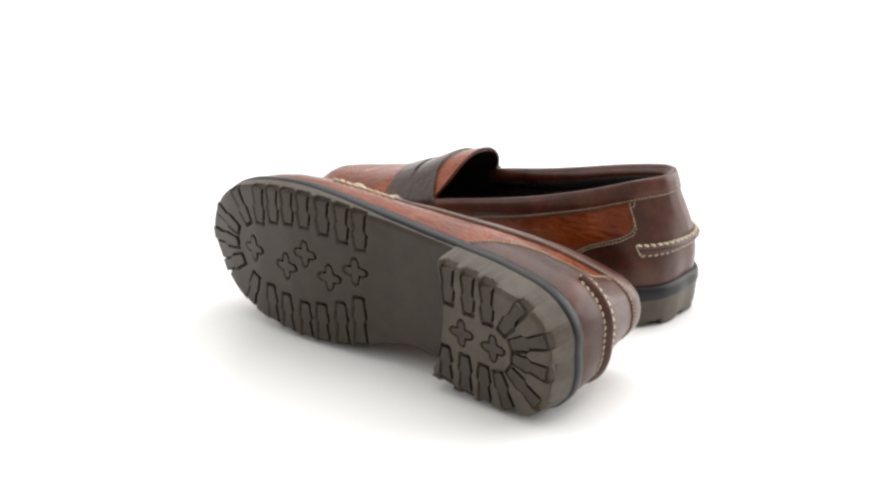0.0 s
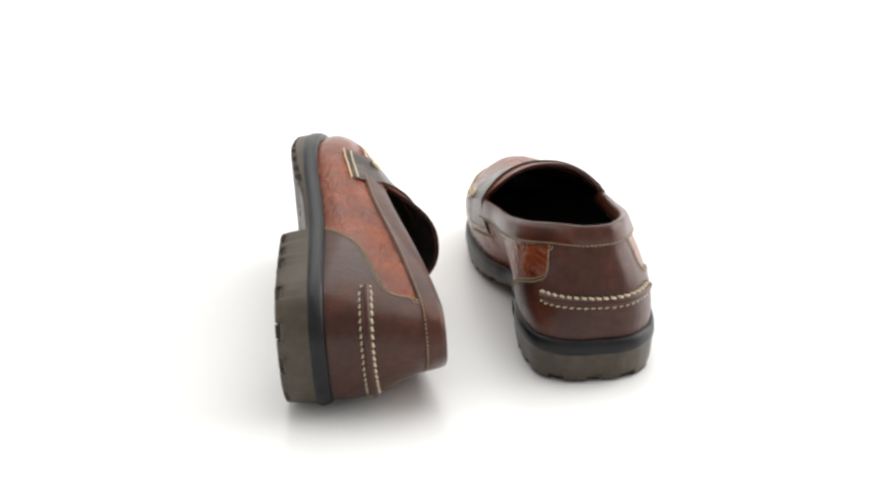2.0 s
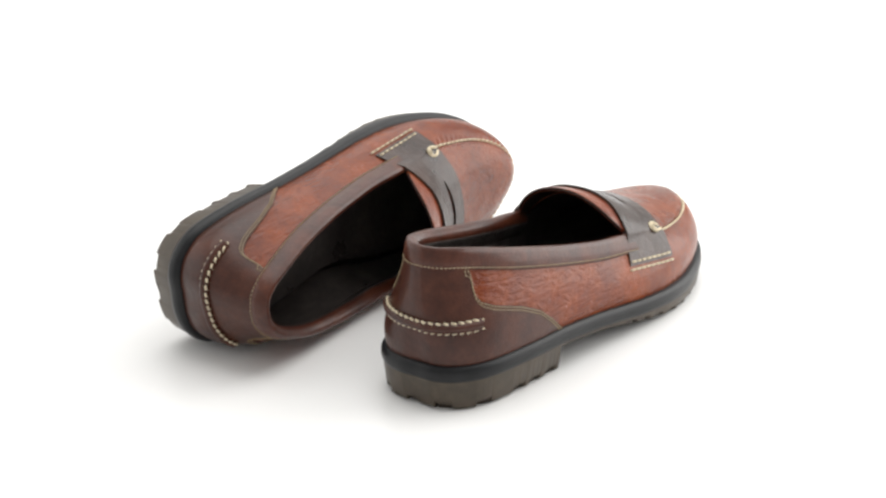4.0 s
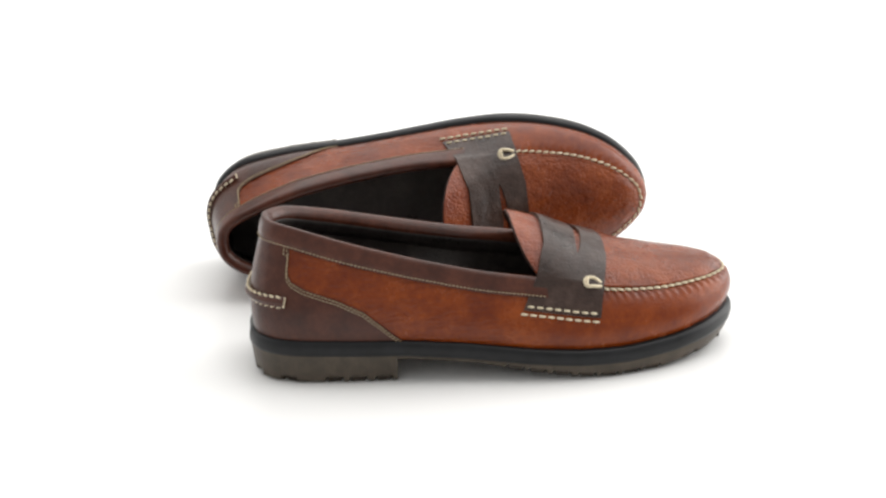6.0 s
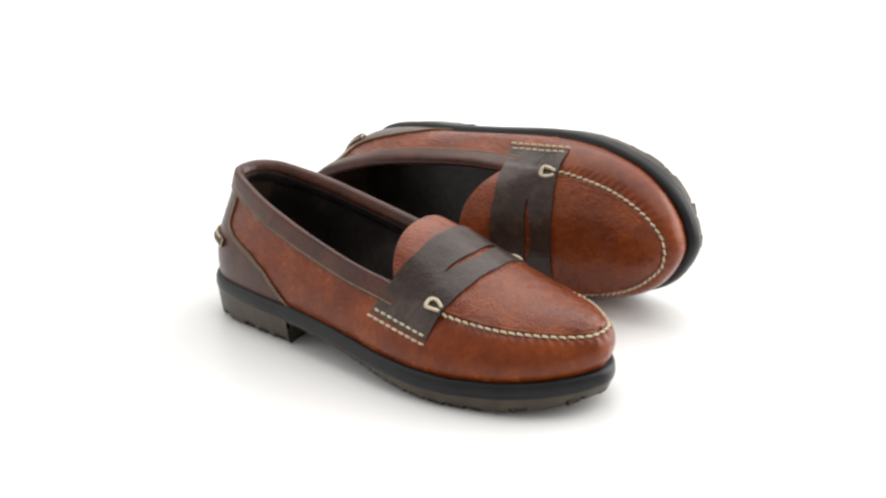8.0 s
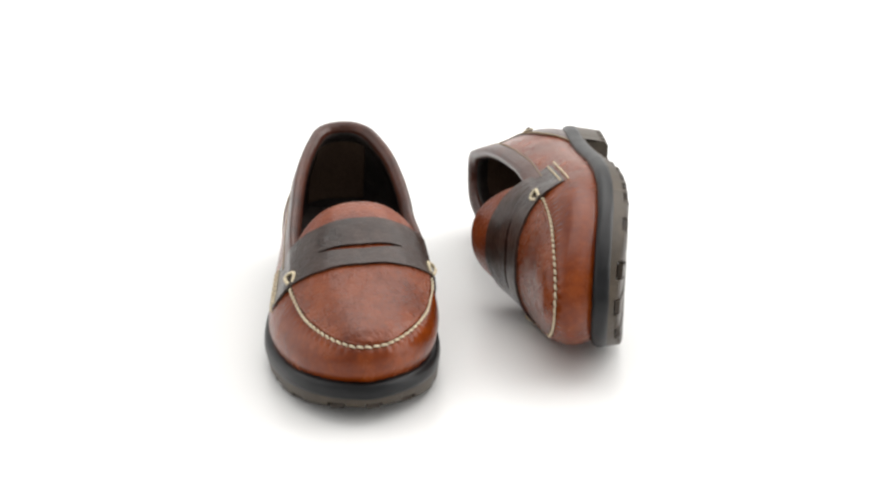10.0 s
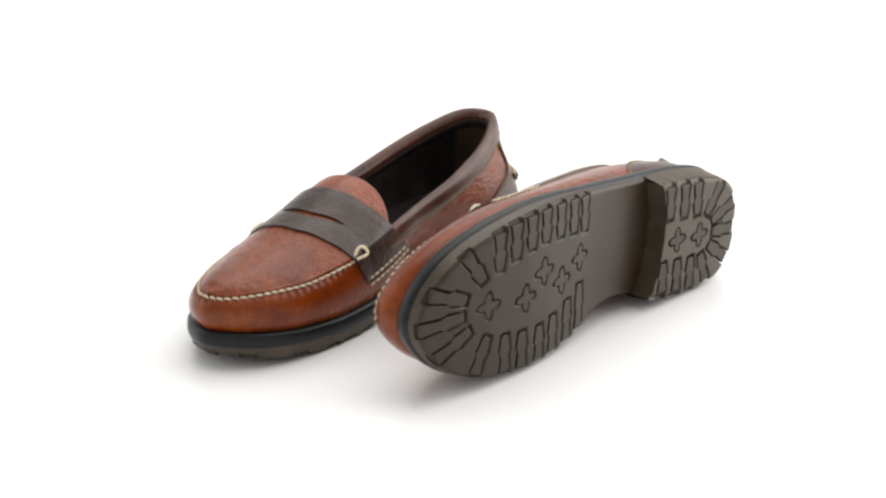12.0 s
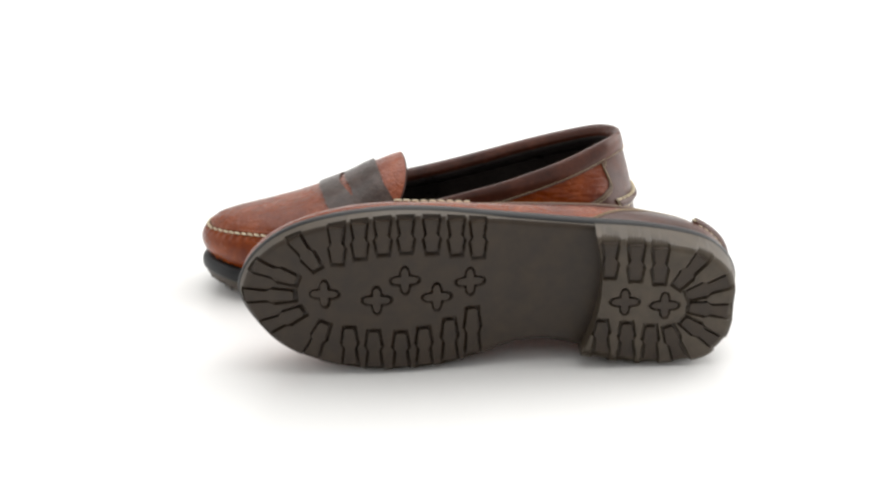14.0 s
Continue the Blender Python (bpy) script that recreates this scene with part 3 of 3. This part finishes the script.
    part("seam_welt", cord(q[::8] + up * 0.0009, 0.0012, count=300), TAN_PLUG, shoe, mirror, "raised tan moccasin seam")
    part("stitching", stitches(low, m2, 0.0050, 0.0042, 0.00078, 0.0010, slant=0.22), THREAD, shoe, mirror, "thick cream moccasin stitching", kind="stuff")
    flat = m * (1, 1, 0)
    flat /= np.linalg.norm(flat, axis=1)[:, None]
    lift = up + flat * -0.5
    lift /= np.linalg.norm(lift, axis=1)[:, None]
    part("stitching", stitches(q - flat * 0.0018 + up * 0.0006, lift, 0.0050, 0.0036, 0.00055, 0.0009, start=0.8, slant=-0.2), THREAD, shoe, mirror, "thin cream stitching inside the seam", kind="stuff")
    part("seam_edge", cord((q - flat * 0.0034 + up * 0.0016)[4:-4:8], 0.0006, count=300), EDGE, shoe, mirror, "dark cut edge inside the seam")

    # saddle strap with its slit
    q = np.linspace(-1, 1, 121)
    w0 = 0.60
    def strap_point(q, f, extra=0.0):
        """q across the shoe, f from the rear edge (0) to the front edge (1)."""
        t = np.clip(np.abs(q) / w0, 0, 1)
        down = np.clip((np.abs(q) - w0) / (1 - w0), 0, 1)
        rear = np.interp(np.abs(q), [0, 0.35, w0, 1], [0.1850, 0.1835, 0.1765, 0.1665])
        front = np.interp(np.abs(q), [0, 0.35, w0, 0.8, 1], [0.2240, 0.2222, 0.2172, 0.2130, 0.2090])
        x = rear + (front - rear) * f
        pp, pn = on_plug(x, np.sign(q) * t)
        gg = np.where(q >= 0, np.interp(x, TOPLINE[: NG + 1, 0], np.arange(NG + 1)), -np.interp(x, np.r_[TOPLINE[0, 0], TOPLINE[:NG - 1:-1, 0]], np.arange(NG + 1)))
        wp, wn_ = on_wall(gg, below_top_v(gg, down * 0.0215 + extra))
        m = (down > 0)[..., None]
        blend = np.clip((np.abs(q) - w0 + 0.10) / 0.2, 0, 1)[..., None]
        blend = blend * blend * (3 - 2 * blend)
        nn = pn * (1 - blend) + wn_ * blend
        nn /= np.linalg.norm(nn, axis=-1)[..., None]
        return np.where(m, wp, pp), nn
    s = Shape()
    half = 0.055 * np.sqrt(np.clip(1 - (np.abs(q) / 0.36) ** 2, 0, 1))
    centre = 0.54 + 0.06 * np.cos(q / 0.36 * np.pi / 2).clip(0, 1)
    for lo, hi in ((0 * q, centre - half), (centre + half, 0 * q + 1)):
        f = lo[:, None] + (hi - lo)[:, None] * np.linspace(0, 1, 13)[None, :]
        p, n = strap_point(np.repeat(q[:, None], 13, 1), f)
        lift = np.interp(np.abs(q), [0, 0.35, 0.62, 0.85, 1.0], [0.0034, 0.0032, 0.0028, 0.0014, 0.0008])[:, None, None]
        sheet(p + n * (lift - 0.0014), n, 0.0014, s, sink=0.0016, flip=True)
    strap = part("strap", s, STRAP, shoe, mirror, "dark brown leather saddle strap with a slit")
    s = Shape()
    for sgn in (1, -1):
        for d in (0.955, 1.04):
            f = np.linspace(-0.06 if d > 1 else 0.02, 0.97, 30)
            pq, nn = strap_point(np.full(30, sgn * min(d, 1.0)), f, 0.0026 if d > 1 else 0.0)
            stitches(pq, nn, 0.0054, 0.0043, 0.00072, 0.0013 if d < 1 else 0.0010, s)
    part("stitching", s, THREAD, strap, mirror, "two rows of cream stitching", kind="stuff")

    # the thread knots where seam and strap meet
    for sgn, inner in ((1, False), (-1, True)):
        gk = column(0.2080, inner, 1.0)
        c, n = on_wall(np.array([gk]), np.array([0.96]))
        c, n = c[0], n[0] + np.array([0, 0, 0.5])
        n /= np.linalg.norm(n)
        fwd = np.array([1.0, 0, -0.2])
        fwd -= n * fwd.dot(n)
        fwd /= np.linalg.norm(fwd)
        dn = np.cross(n, fwd) * (-sgn)
        if dn[2] > 0:
            dn = -dn
        o = c + n * 0.0034
        s = Shape()
        cord([o + fwd * 0.0075 - dn * 0.0010 - n * 0.0018, o + fwd * 0.003 - dn * 0.0032, o - fwd * 0.0015 - dn * 0.0028, o - fwd * 0.0026, o - fwd * 0.0012 + dn * 0.0028,
              o + fwd * 0.003 + dn * 0.0028, o + fwd * 0.0075 + dn * 0.0016 - n * 0.0018], 0.0011, s)
        cord([o - fwd * 0.0008 + dn * 0.003 + n * 0.0003, o - fwd * 0.0012 + n * 0.0009, o - fwd * 0.0004 - dn * 0.003 + n * 0.0003], 0.0009, s, 14)
        part("thread_knot", s, THREAD, shoe, mirror, "cream thread loop knot")

    # strip round the back of the heel
    g = np.linspace(column(0.0268, True, 0.45), column(0.0275, False, 0.45), 90)
    z0 = 0.0522
    vv = np.linspace(-0.0030, 0.0030, 11)
    v = np.stack([height_v(g, z0 + d) for d in vv], 1)
    p, n = on_wall(g[:, None], v)
    swell = 0.0012 + 0.0032 * np.cos(vv / 0.0034 * np.pi / 2)[None, :, None]
    strip = part("heel_strip", sheet(p, n, swell * 1.0), BROWN, shoe, mirror, "dark brown padded heel strip")
    s = Shape()
    for d, r in ((0.0026, 0.00078), (-0.0034, 0.00066)):
        q, m = on_wall(g, height_v(g, z0 + d))
        stitches(q, m, 0.0042, 0.0036, r, 0.0028 if d > 0 else 0.0007, s, slant=0.3 if d > 0 else -0.3)
    for k in (0, -1):
        q, m = on_wall(np.full(5, g[k]), height_v(np.full(5, g[k]), z0 + np.linspace(-0.0030, 0.0028, 5)))
        cord(q + m * 0.0026, 0.0006, s, 12)
    part("stitching", s, THREAD, strip, mirror, "cream stitching along both edges", kind="stuff")


def loafer(label, mirror, rise, girth):
    TONGUE["rise"], FIT["girth"] = rise, girth
    shoe = tagged(new("loafer"), label, "shoe", "pair of loafers")
    build_sole(shoe, mirror)
    build_upper(shoe, mirror)
    return shoe


upright = loafer("tan and dark brown leather penny loafer standing upright", True, 0.0, 0.0040)
tipped = loafer("tan and dark brown penny loafer tipped on its side, sole showing", False, 0.0075, 0.0010)

# where the two stand on the turning floor before it turns
AHEAD = radians(145.44)
POSE_UPRIGHT = Matrix(((math.cos(AHEAD), -math.sin(AHEAD), 0, 0.1534), (math.sin(AHEAD), math.cos(AHEAD), 0, -0.0280), (0, 0, 1, 0), (0, 0, 0, 1)))
POSE_TIPPED = Matrix(((-0.73166, -0.01689, 0.68146, 0.0552), (0.68156, -0.03623, 0.73087, -0.1964), (0.01235, 0.99920, 0.03802, 0.0398), (0, 0, 0, 1)))


def motions():
    """Both shoes ride round the upright axis through the origin."""
    turn = [(0.0, 0.2), (0.5, 10.3), (1.0, 22.6), (1.5, 34.8), (2.0, 46.4), (2.5, 56.2), (3.0, 66.6), (3.2, 71.5), (3.5, 78.6), (4.0, 90.4), (4.5, 102.2), (5.0, 114.0), (5.3, 121.1),
            (5.5, 126.2), (6.0, 138.3), (6.5, 148.9), (7.0, 161.0), (7.2, 165.9), (7.5, 172.3), (8.0, 183.1), (8.5, 193.8), (9.0, 204.5), (9.3, 211.0), (9.5, 216.0), (10.0, 228.1),
            (10.5, 238.1), (11.0, 249.5), (11.5, 261.7), (12.0, 272.0), (12.5, 283.9), (13.0, 295.5), (13.5, 307.1), (14.0, 317.3)]
    for shoe, start in ((upright, POSE_UPRIGHT), (tipped, POSE_TIPPED)):
        walk(shoe, [(t, pose(0, 0, 0, 0, 0, -a) @ start) for t, a in turn])


motions()
